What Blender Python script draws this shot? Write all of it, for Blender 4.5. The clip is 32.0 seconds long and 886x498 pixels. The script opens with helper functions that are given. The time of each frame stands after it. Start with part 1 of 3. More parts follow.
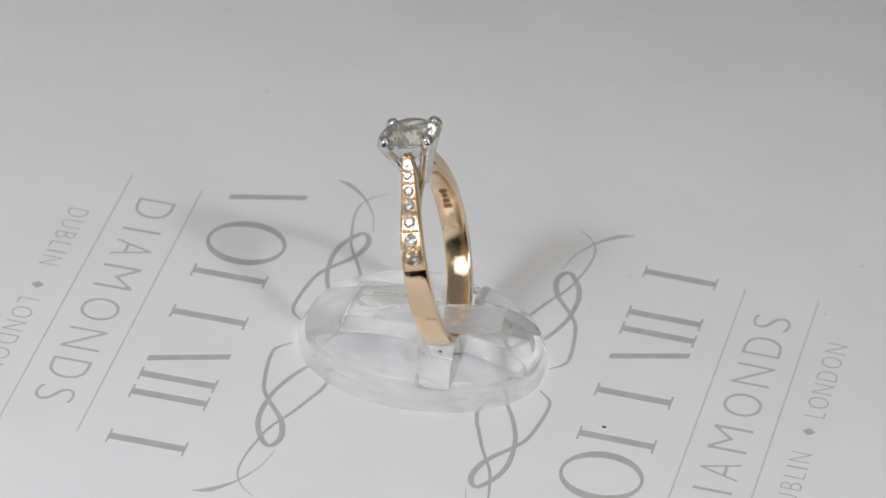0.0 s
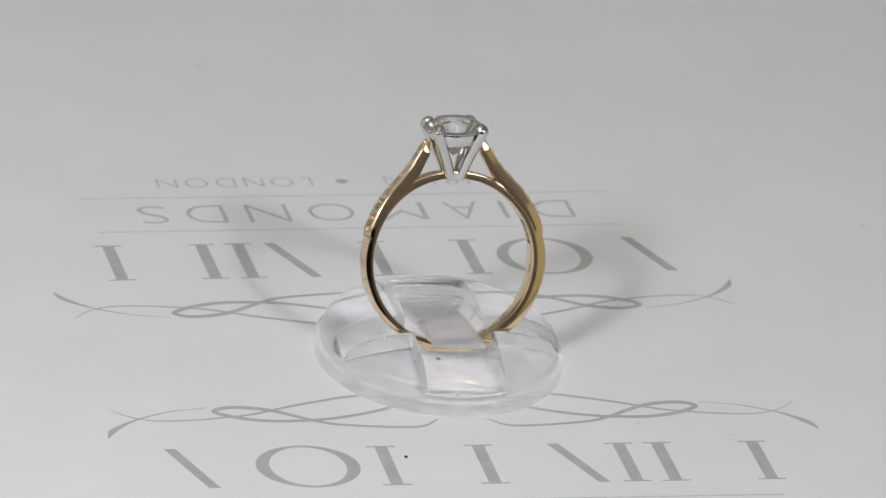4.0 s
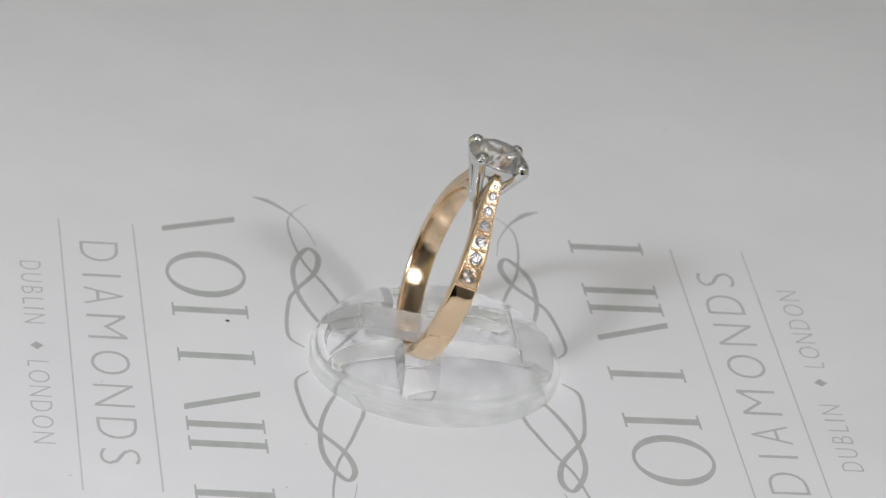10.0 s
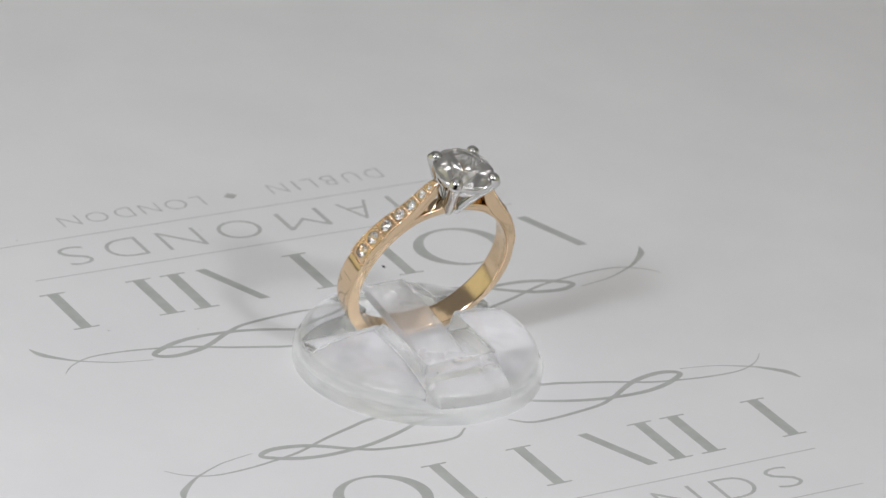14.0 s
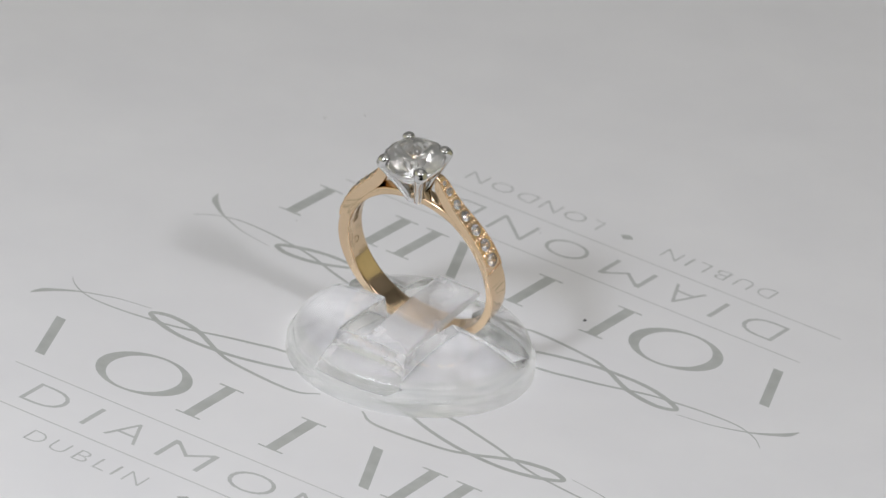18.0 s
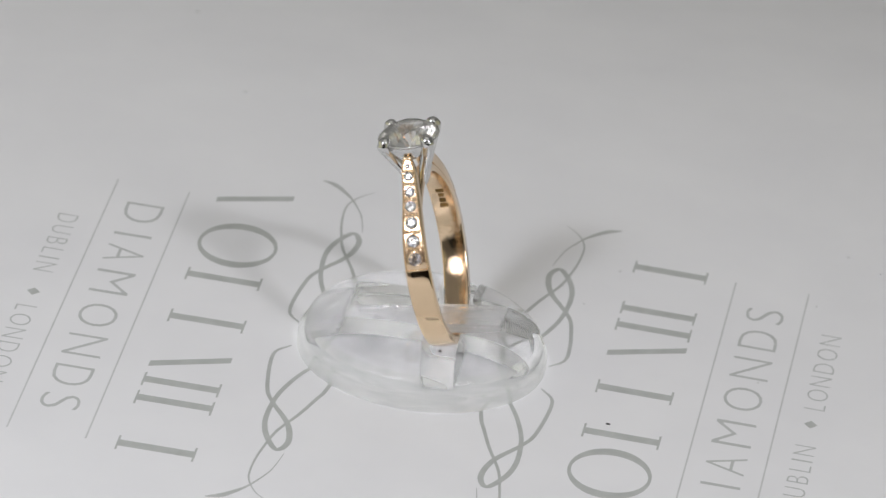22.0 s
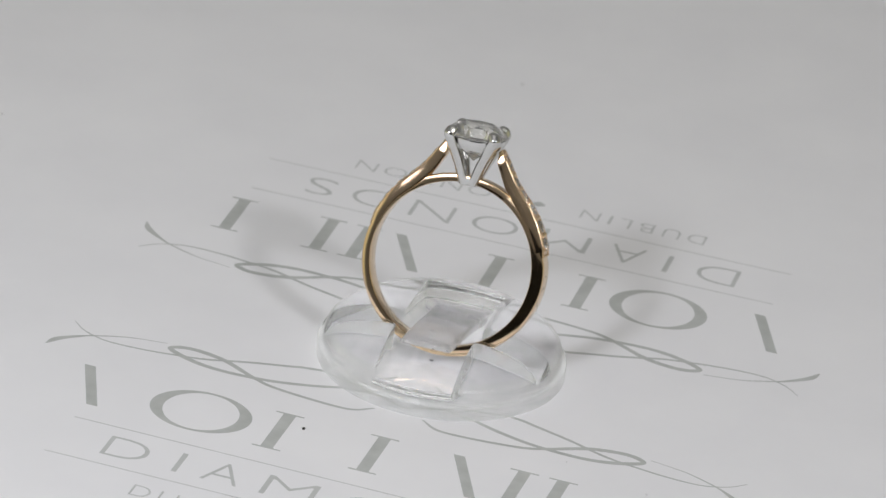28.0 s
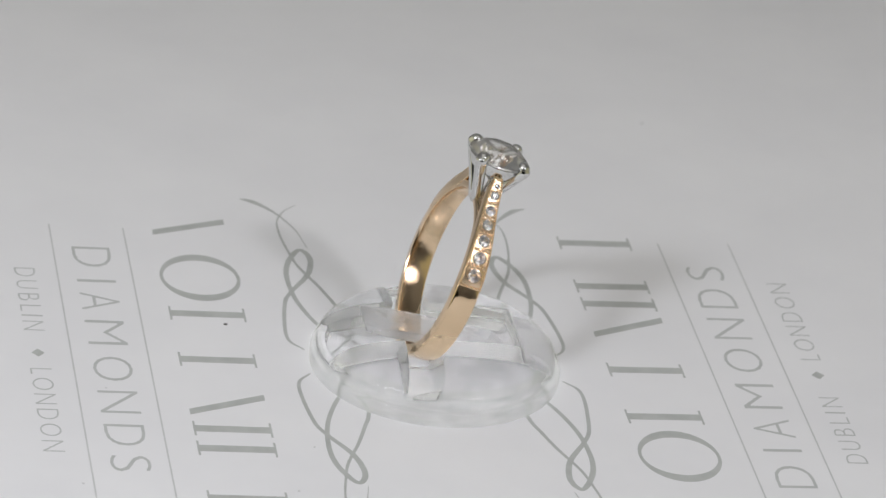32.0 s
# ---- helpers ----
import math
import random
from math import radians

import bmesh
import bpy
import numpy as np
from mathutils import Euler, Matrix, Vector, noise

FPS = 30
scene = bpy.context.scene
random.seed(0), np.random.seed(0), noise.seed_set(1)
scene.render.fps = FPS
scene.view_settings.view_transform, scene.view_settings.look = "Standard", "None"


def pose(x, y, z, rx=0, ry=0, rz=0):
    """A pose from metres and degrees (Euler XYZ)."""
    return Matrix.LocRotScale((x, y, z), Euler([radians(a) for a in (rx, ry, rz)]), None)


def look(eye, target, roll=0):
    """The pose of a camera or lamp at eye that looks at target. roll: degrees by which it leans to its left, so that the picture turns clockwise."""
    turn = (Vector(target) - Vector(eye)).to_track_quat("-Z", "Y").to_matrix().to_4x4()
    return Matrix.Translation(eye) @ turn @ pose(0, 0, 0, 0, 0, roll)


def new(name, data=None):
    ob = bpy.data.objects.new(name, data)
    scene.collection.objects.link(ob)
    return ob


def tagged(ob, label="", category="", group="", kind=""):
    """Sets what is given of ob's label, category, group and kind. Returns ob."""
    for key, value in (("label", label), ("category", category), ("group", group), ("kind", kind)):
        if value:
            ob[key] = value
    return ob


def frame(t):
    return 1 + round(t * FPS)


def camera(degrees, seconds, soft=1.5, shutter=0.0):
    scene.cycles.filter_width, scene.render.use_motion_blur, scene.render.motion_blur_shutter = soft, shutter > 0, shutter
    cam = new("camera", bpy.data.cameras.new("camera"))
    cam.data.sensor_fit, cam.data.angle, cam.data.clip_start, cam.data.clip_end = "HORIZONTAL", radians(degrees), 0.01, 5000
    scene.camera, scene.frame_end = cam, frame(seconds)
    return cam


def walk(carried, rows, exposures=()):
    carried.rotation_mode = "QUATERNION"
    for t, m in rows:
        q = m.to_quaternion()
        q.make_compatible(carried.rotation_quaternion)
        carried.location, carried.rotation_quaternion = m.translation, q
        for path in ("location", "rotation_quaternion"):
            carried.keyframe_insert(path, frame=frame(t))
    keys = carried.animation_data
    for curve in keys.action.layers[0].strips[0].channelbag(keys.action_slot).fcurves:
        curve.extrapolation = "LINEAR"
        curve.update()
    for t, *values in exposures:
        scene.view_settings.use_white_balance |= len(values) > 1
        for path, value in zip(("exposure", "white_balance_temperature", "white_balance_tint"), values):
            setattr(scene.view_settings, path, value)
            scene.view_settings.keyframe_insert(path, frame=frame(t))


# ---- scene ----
import itertools

MM = 0.001
TURN = -16.2594          # degrees a second, clockwise from above
SECONDS = 32.0

# ---- camera: stands still on a stand, long lens ----
cam = camera(8.6, SECONDS, soft=1.4)
EYE = Vector((0.0, -0.546, 0.283009))
AIM = EYE + 0.615 * Vector((0.000622, 0.896522, -0.443000))
cam.data.dof.use_dof, cam.data.dof.focus_distance, cam.data.dof.aperture_fstop = True, 0.600, 70.0
walk(cam, [(0.0, look(EYE, AIM, 7.103)), (SECONDS, look(EYE, AIM, 7.103))])

# ---- world and lights ----
world = bpy.data.worlds.new("world")
world.use_nodes = True
world.node_tree.nodes["Background"].inputs["Color"].default_value = (0.9, 0.95, 1.0, 1)
world.node_tree.nodes["Background"].inputs["Strength"].default_value = 0.05
scene.world = world


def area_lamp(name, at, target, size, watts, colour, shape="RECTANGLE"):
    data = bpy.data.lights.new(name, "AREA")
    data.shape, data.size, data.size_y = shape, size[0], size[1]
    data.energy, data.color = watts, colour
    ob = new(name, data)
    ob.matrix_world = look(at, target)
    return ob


# each lamp head: a hot centre in a wider, softer reflector
area_lamp("lamp_right", (0.313, -0.365, 0.392), (0, 0, 0.0), (0.046, 0.046), 0.675, (0.96, 0.95, 1.0), "ELLIPSE")
area_lamp("lamp_right_reflector", (0.316, -0.3687, 0.396), (0, 0, 0.0), (0.22, 0.22), 0.455, (0.96, 0.95, 1.0), "ELLIPSE")
area_lamp("lamp_left", (-0.139, -0.218, 0.204), (0, 0, 0.0), (0.038, 0.038), 0.295, (0.905, 0.92, 1.0), "ELLIPSE")
area_lamp("lamp_left_reflector", (-0.1418, -0.2224, 0.2081), (0, 0, 0.0), (0.13, 0.13), 0.205, (0.905, 0.92, 1.0), "ELLIPSE")
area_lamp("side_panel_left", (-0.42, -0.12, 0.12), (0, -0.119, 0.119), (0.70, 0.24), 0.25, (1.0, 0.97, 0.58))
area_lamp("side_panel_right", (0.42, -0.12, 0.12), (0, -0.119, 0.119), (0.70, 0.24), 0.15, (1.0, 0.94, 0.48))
# unseen overhead panel, added for ambient light and brighter stones
area_lamp("ceiling_fill", (-0.05, -0.65, 1.74), (-0.05, -0.649, 0.0), (1.3, 2.4), 4.9, (1.0, 0.975, 0.93))

# ---- materials ----


def material(name):
    m = bpy.data.materials.new(name)
    m.use_nodes = True
    nodes, links = m.node_tree.nodes, m.node_tree.links
    return m, nodes, links, nodes["Principled BSDF"]


def noise_node(nodes, links, scale, detail=4.0, rough=0.55):
    coords = nodes.new("ShaderNodeTexCoord")
    n = nodes.new("ShaderNodeTexNoise")
    n.inputs["Scale"].default_value, n.inputs["Detail"].default_value, n.inputs["Roughness"].default_value = scale, detail, rough
    links.new(coords.outputs["Object"], n.inputs["Vector"])
    return n


def ramp_node(nodes, links, source, stops):
    r = nodes.new("ShaderNodeValToRGB")
    r.color_ramp.elements[0].position, r.color_ramp.elements[0].color = stops[0][0], (*stops[0][1], 1)
    r.color_ramp.elements[1].position, r.color_ramp.elements[1].color = stops[1][0], (*stops[1][1], 1)
    links.new(source, r.inputs["Fac"])
    return r


def bump_node(nodes, links, source, strength, distance, bsdf):
    b = nodes.new("ShaderNodeBump")
    b.inputs["Strength"].default_value, b.inputs["Distance"].default_value = strength, distance
    links.new(source, b.inputs["Height"])
    links.new(b.outputs["Normal"], bsdf.inputs["Normal"])
    return b


def plain(name, low, high, scale, roughness, metallic=0.0, bump=0.0, distance=0.00002, ior=1.5, finer=14):
    m, nodes, links, bsdf = material(name)
    n = noise_node(nodes, links, scale)
    r = ramp_node(nodes, links, n.outputs["Fac"], ((0.3, low), (0.7, high)))
    links.new(r.outputs["Color"], bsdf.inputs["Base Color"])
    bsdf.inputs["Roughness"].default_value, bsdf.inputs["Metallic"].default_value = roughness, metallic
    bsdf.inputs["IOR"].default_value = ior
    if bump:
        fine = noise_node(nodes, links, scale * finer, 6.0, 0.65)
        bump_node(nodes, links, fine.outputs["Fac"], bump, distance, bsdf)
    return m


PAPER = plain("white_paper", (0.775, 0.775, 0.785), (0.815, 0.815, 0.82), 60, 0.72, bump=0.25)
INK = plain("grey_green_ink", (0.42, 0.435, 0.415), (0.50, 0.515, 0.495), 420, 0.6, bump=0.1)
WORD_INK = plain("grey_word_ink", (0.47, 0.485, 0.47), (0.54, 0.555, 0.54), 420, 0.6)
FINE_INK = plain("pale_grey_ink", (0.54, 0.55, 0.54), (0.61, 0.62, 0.61), 420, 0.6)
DIRT = plain("dark_speck", (0.02, 0.02, 0.02), (0.06, 0.055, 0.05), 3000, 0.8)
GREY_DIRT = plain("grey_speck", (0.60, 0.60, 0.60), (0.70, 0.70, 0.70), 3000, 0.8)
ROSE = plain("polished_rose_gold", (0.775, 0.585, 0.385), (0.835, 0.64, 0.43), 300, 0.09, metallic=1.0, bump=0.05, distance=0.000004)
BORE_GOLD = plain("worn_rose_gold", (0.775, 0.585, 0.385), (0.835, 0.64, 0.43), 420, 0.10, metallic=1.0, bump=0.7, distance=0.00005, finer=2)
GRAIN_GOLD = plain("grained_rose_gold", (0.76, 0.56, 0.36), (0.84, 0.64, 0.44), 900, 0.16, metallic=1.0, bump=0.5, distance=0.00003)
STAMP = plain("stamped_gold", (0.16, 0.095, 0.03), (0.36, 0.22, 0.08), 2500, 0.45, metallic=1.0)
WHITE_METAL = plain("polished_white_gold", (0.64, 0.64, 0.63), (0.70, 0.70, 0.69), 300, 0.08, metallic=1.0)
WALL = plain("white_wall_paint", (0.70, 0.70, 0.70), (0.75, 0.75, 0.75), 3, 0.8, bump=0.1, distance=0.0005)
DARK_BOARD = plain("charcoal_board_paint", (0.025, 0.023, 0.021), (0.04, 0.037, 0.034), 3, 0.8)
CEILING = plain("white_ceiling_paint", (0.70, 0.70, 0.68), (0.76, 0.76, 0.74), 3, 0.85)
FLOOR = plain("grey_floor", (0.12, 0.12, 0.12), (0.17, 0.165, 0.16), 6, 0.6)
TABLE = plain("white_tabletop", (0.70, 0.70, 0.70), (0.75, 0.75, 0.75), 12, 0.45)
STEEL = plain("painted_steel", (0.30, 0.30, 0.31), (0.34, 0.34, 0.35), 30, 0.4)


def glass(name, colour, ior, roughness, wave=0.0):
    m = bpy.data.materials.new(name)
    m.use_nodes = True
    nodes, links = m.node_tree.nodes, m.node_tree.links
    nodes.remove(nodes["Principled BSDF"])
    g = nodes.new("ShaderNodeBsdfGlass")
    g.inputs["Color"].default_value, g.inputs["IOR"].default_value, g.inputs["Roughness"].default_value = (*colour, 1), ior, roughness
    if wave:
        n = noise_node(nodes, links, 330, 5.0)
        b = nodes.new("ShaderNodeBump")
        b.inputs["Strength"].default_value, b.inputs["Distance"].default_value = wave, 0.0002
        links.new(n.outputs["Fac"], b.inputs["Height"])
        links.new(b.outputs["Normal"], g.inputs["Normal"])
    links.new(g.outputs["BSDF"], nodes["Material Output"].inputs["Surface"])
    return m


DIAMOND = glass("clear_diamond", (1, 0.995, 0.98), 1.95, 0.0)
ACRYLIC = glass("clear_acrylic", (0.985, 0.983, 0.98), 1.49, 0.0, 0.08)
FROSTED = glass("frosted_acrylic", (0.975, 0.97, 0.965), 1.49, 0.09, 0.15)


def haze(m, low, high, warm=1.0):
    """Mixes patchy white into a clear material, for milky scratches and missing brightness."""
    nodes, links = m.node_tree.nodes, m.node_tree.links
    clear = next(n for n in nodes if n.bl_idname == "ShaderNodeBsdfGlass")
    n = noise_node(nodes, links, 320, 5.0, 0.6)
    r = ramp_node(nodes, links, n.outputs["Fac"], ((0.35, (low, low, low)), (0.68, (high, high, high))))
    milky = nodes.new("ShaderNodeBsdfTranslucent")
    milky.inputs["Color"].default_value = (0.84, 0.845, 0.86 * warm, 1)
    chalk = nodes.new("ShaderNodeBsdfDiffuse")
    chalk.inputs["Color"].default_value = (0.78, 0.785, 0.80 * warm, 1)
    both, mix = nodes.new("ShaderNodeMixShader"), nodes.new("ShaderNodeMixShader")
    links.new(milky.outputs["BSDF"], both.inputs[1])
    links.new(chalk.outputs["BSDF"], both.inputs[2])
    links.new(r.outputs["Color"], mix.inputs["Fac"])
    links.new(clear.outputs["BSDF"], mix.inputs[1])
    links.new(both.outputs["Shader"], mix.inputs[2])
    links.new(mix.outputs["Shader"], nodes["Material Output"].inputs["Surface"])


def ribs(m):
    """Fine upright mould lines round the rim."""
    nodes, links = m.node_tree.nodes, m.node_tree.links
    coords, split = nodes.new("ShaderNodeTexCoord"), nodes.new("ShaderNodeSeparateXYZ")
    links.new(coords.outputs["Object"], split.inputs[0])
    steps = [nodes.new("ShaderNodeMath") for k in range(3)]
    for node, operation in zip(steps, ("ARCTAN2", "MULTIPLY", "SINE")):
        node.operation = operation
    links.new(split.outputs["Y"], steps[0].inputs[0])
    links.new(split.outputs["X"], steps[0].inputs[1])
    links.new(steps[0].outputs[0], steps[1].inputs[0])
    steps[1].inputs[1].default_value = 260
    links.new(steps[1].outputs[0], steps[2].inputs[0])
    bump = next(n for n in nodes if n.bl_idname == "ShaderNodeBump")
    ridge = nodes.new("ShaderNodeBump")
    ridge.inputs["Strength"].default_value, ridge.inputs["Distance"].default_value = 0.14, 0.00003
    links.new(steps[2].outputs[0], ridge.inputs["Height"])
    links.new(bump.outputs["Normal"], ridge.inputs["Normal"])
    links.new(ridge.outputs["Normal"], next(n for n in nodes if n.bl_idname == "ShaderNodeBsdfGlass").inputs["Normal"])


haze(ACRYLIC, 0.0, 0.04)
SMALL_DIAMOND = glass("clear_small_diamond", (1, 1, 1), 1.95, 0.0)
# white mixed into the stones makes up for lamp sparkle they lose
haze(DIAMOND, 0.11, 0.18, 0.98)
haze(SMALL_DIAMOND, 0.02, 0.05)
haze(FROSTED, 0.18, 0.32)
MILKY = glass("milky_acrylic_edge", (0.98, 0.978, 0.965), 1.49, 0.03, 0.2)
haze(MILKY, 0.04, 0.16, 0.97)
RIM = glass("ribbed_acrylic_rim", (0.975, 0.98, 0.955), 1.49, 0.015, 0.12)
haze(RIM, 0.03, 0.12, 0.985)
ribs(RIM)
# white in the underside stands in for paper light lost to refraction
WHITENED = glass("whitened_acrylic_underside", (0.975, 0.973, 0.962), 1.49, 0.04, 0.2)
haze(WHITENED, 0.58, 0.82, 0.99)
SANDED = glass("rough_cut_acrylic", (0.94, 0.943, 0.935), 1.49, 0.20, 0.45)
haze(SANDED, 0.03, 0.12)

# grey of the added shell that gives the stand its soft shadow
TINT = bpy.data.materials.new("shadow_shell_tint")
TINT.use_nodes = True
TINT.node_tree.nodes.remove(TINT.node_tree.nodes["Principled BSDF"])
tint = TINT.node_tree.nodes.new("ShaderNodeBsdfTransparent")
tint.inputs["Color"].default_value = (0.955, 0.955, 0.953, 1)
TINT.node_tree.links.new(tint.outputs["BSDF"], TINT.node_tree.nodes["Material Output"].inputs["Surface"])

# ---- mesh helpers (all shapes in millimetres, scaled to metres on linking) ----


def part(name, bm, mat, parent=None, label="", smooth=False, scale=MM):
    bmesh.ops.recalc_face_normals(bm, faces=bm.faces)
    mesh = bpy.data.meshes.new(name)
    bm.to_mesh(mesh)
    bm.free()
    mesh.transform(Matrix.Scale(scale, 4))
    mesh.materials.append(mat)
    if smooth:
        mesh.shade_smooth()
        mesh.set_sharp_from_angle(angle=radians(smooth))
    ob = new(name, mesh)
    ob.parent = parent
    if label:
        ob["label"] = label
    return ob


def box(bm, x0, x1, y0, y1, z0, z1, m=None):
    made = bmesh.ops.create_cube(bm, size=1)["verts"]
    bmesh.ops.transform(bm, verts=made, matrix=Matrix.Translation(((x0 + x1) / 2, (y0 + y1) / 2, (z0 + z1) / 2))
                        @ Matrix.Diagonal((x1 - x0, y1 - y0, z1 - z0, 1)))
    if m:
        bmesh.ops.transform(bm, verts=made, matrix=m)
    return made


def prism(bm, outline, z0, z1):
    low = [bm.verts.new((x, y, z0)) for x, y in outline]
    high = [bm.verts.new((x, y, z1)) for x, y in outline]
    bm.faces.new(low[::-1]), bm.faces.new(high)
    for i in range(len(low)):
        j = (i + 1) % len(low)
        bm.faces.new((low[i], low[j], high[j], high[i]))


def lathe(bm, profile, steps=96):
    """Turns a closed profile of (r, z) round z."""
    rings = []
    for k in range(steps):
        a = 2 * math.pi * k / steps
        rings.append([bm.verts.new((r * math.cos(a), r * math.sin(a), z)) for r, z in profile])
    n = len(profile)
    for k in range(steps):
        a, b = rings[k], rings[(k + 1) % steps]
        for i in range(n):
            j = (i + 1) % n
            bm.faces.new((a[i], b[i], b[j], a[j]))
    bmesh.ops.remove_doubles(bm, verts=bm.verts, dist=1e-5)


def spline(points, per=10):
    """A smooth line through points (any dimension)."""
    p = [np.array(q, float) for q in points]
    p = [2 * p[0] - p[1]] + p + [2 * p[-1] - p[-2]]
    out = []
    for i in range(1, len(p) - 2):
        for k in range(per):
            t = k / per
            out.append(0.5 * (2 * p[i] + (p[i + 1] - p[i - 1]) * t + (2 * p[i - 1] - 5 * p[i] + 4 * p[i + 1] - p[i + 2]) * t * t
                              + (3 * p[i] - p[i - 1] - 3 * p[i + 1] + p[i + 2]) * t ** 3))
    out.append(p[-2])
    return out


def ribbon(bm, points, z0, z1, per=8):
    """A flat stroke along points of (x, y, width)."""
    line = spline(points, per)
    left, right = [], []
    for i, q in enumerate(line):
        a, b = line[max(i - 1, 0)], line[min(i + 1, len(line) - 1)]
        d = np.array([a[1] - b[1], b[0] - a[0]])
        d = d / (np.linalg.norm(d) + 1e-9) * q[2] / 2
        left.append((q[0] + d[0], q[1] + d[1]))
        right.append((q[0] - d[0], q[1] - d[1]))
    rows = []
    for i in range(len(line)):
        rise = 0.0001 * i
        rows.append([bm.verts.new((*left[i], z0)), bm.verts.new((*right[i], z0)), bm.verts.new((*right[i], z1 + rise)), bm.verts.new((*left[i], z1 + rise))])
    for a, b in zip(rows, rows[1:]):
        for i in range(4):
            j = (i + 1) % 4
            bm.faces.new((a[i], a[j], b[j], b[i]))
    bm.faces.new(rows[0]), bm.faces.new(rows[-1][::-1])


def sweep(bm, sections, closed=False):
    """Skins a row of equal sections, each a list of points."""
    rows = [[bm.verts.new(p) for p in s] for s in sections]
    n = len(rows[0])
    pairs = list(zip(rows, rows[1:])) + ([(rows[-1], rows[0])] if closed else [])
    for a, b in pairs:
        for i in range(n):
            j = (i + 1) % n
            bm.faces.new((a[i], a[j], b[j], b[i]))
    if not closed:
        bm.faces.new(rows[0][::-1]), bm.faces.new(rows[-1])


def ball(bm, at, r, detail=2):
    made = bmesh.ops.create_icosphere(bm, subdivisions=detail, radius=r)["verts"]
    bmesh.ops.translate(bm, verts=made, vec=at)
    return made


def carve(ob, cutters, operation="DIFFERENCE"):
    """Cuts or joins solids for good; the cutters go."""
    for bm in cutters:
        bmesh.ops.recalc_face_normals(bm, faces=bm.faces)
        data = bpy.data.meshes.new("cutter")
        bm.to_mesh(data)
        bm.free()
        data.transform(Matrix.Scale(MM, 4))
        tool = new("cutter", data)
        mod = ob.modifiers.new("cut", "BOOLEAN")
        mod.operation, mod.object, mod.solver = operation, tool, "EXACT"
        made = bpy.data.meshes.new_from_object(ob.evaluated_get(bpy.context.evaluated_depsgraph_get()))
        ob.modifiers.clear()
        bpy.data.objects.remove(tool)
        if len(made.polygons) > 8:
            ob.data = made
    return ob


# ---- the unseen room: closed, north and west walls near to bounce light ----


def slab(name, x0, x1, y0, y1, z0, z1, mat, label):
    bm = bmesh.new()
    box(bm, x0, x1, y0, y1, z0, z1)
    return tagged(part(name, bm, mat, scale=1), label, kind="structure")


slab("floor", -0.75, 1.25, -1.9, 0.6, -0.80, -0.75, FLOOR, "grey room floor under the table")
slab("ceiling", -0.75, 1.25, -1.9, 0.6, 1.75, 1.80, CEILING, "white painted ceiling over the table")
slab("wall_north", -0.75, 1.25, 0.6, 0.7, -0.75, 1.75, WALL, "plain white painted wall")
slab("wall_south", -0.75, 1.25, -2.0, -1.9, -0.75, 1.75, WALL, "plain white painted wall")
# unseen board, added so the ring's side faces mirror something dark
slab("dark_reflection_board", -0.74, 0.70, -1.62, -1.60, -0.75, 0.56, DARK_BOARD, "unseen dark board behind the camera, added to darken the ring's reflections")
slab("wall_east", 1.25, 1.35, -1.9, 0.6, -0.75, 1.75, WALL, "plain white painted wall")
slab("wall_west", -0.85, -0.75, -1.9, 0.6, -0.75, 1.75, WALL, "plain white painted wall")

table = tagged(new("table"), "white table under the turning printed sheet", "table")
table.matrix_world = pose(0, 0, -0.75)
bm = bmesh.new()
box(bm, -500, 500, -380, 420, 704.0, 732.0)
bmesh.ops.bevel(bm, geom=bm.edges, offset=3, segments=2, affect="EDGES")
part("tabletop", bm, TABLE, table)
for sx, sy in itertools.product((-440, 440), (-320, 360)):
    bm = bmesh.new()
    box(bm, sx - 22, sx + 22, sy - 22, sy + 22, 0, 704.0)
    part("leg", bm, STEEL, table)

# ---- the printed sheet ----
SHEET_POSE = pose(0, 0, 0)
sheet = tagged(new("printed_sheet"), "white paper sheet with grey-green printed lettering and flourishes", "paper")


def sag(x, y):
    """The sheet bends down a little towards its two far ends."""
    far = max(0.0, abs(x * math.cos(radians(82)) + y * math.sin(radians(82))) - 55.0)
    return -0.0011 * far * far


bm = bmesh.new()
grid = [[bm.verts.new((x, y, sag(x, y))) for x in range(-150, 151, 10)] for y in range(-150, 151, 3)]
for a, b in zip(grid, grid[1:]):
    for k in range(30):
        bm.faces.new((a[k], a[k + 1], b[k + 1], b[k]))
under = bmesh.ops.extrude_face_region(bm, geom=bm.faces[:])["geom"]
bmesh.ops.translate(bm, vec=(0, 0, -0.3), verts=[g for g in under if isinstance(g, bmesh.types.BMVert)])
part("paper", bm, PAPER, sheet, smooth=30)

turntable = tagged(new("turntable"), "plain white round turntable under the printed sheet", "turntable")
bm = bmesh.new()
lathe(bm, [(0, 0), (42, 0), (43, 0.6), (43, 16.7), (42.4, 17.4), (0, 17.4)], 64)
part("disc", bm, TABLE, turntable, smooth=30)

LOGO_POSES = (pose(40.30 * MM, -5.10 * MM, 0, 0, 0, 81.4), pose(-41.50 * MM, 6.50 * MM, 0, 0, 0, 262.8))
Z0, Z1 = 0.002, 0.012


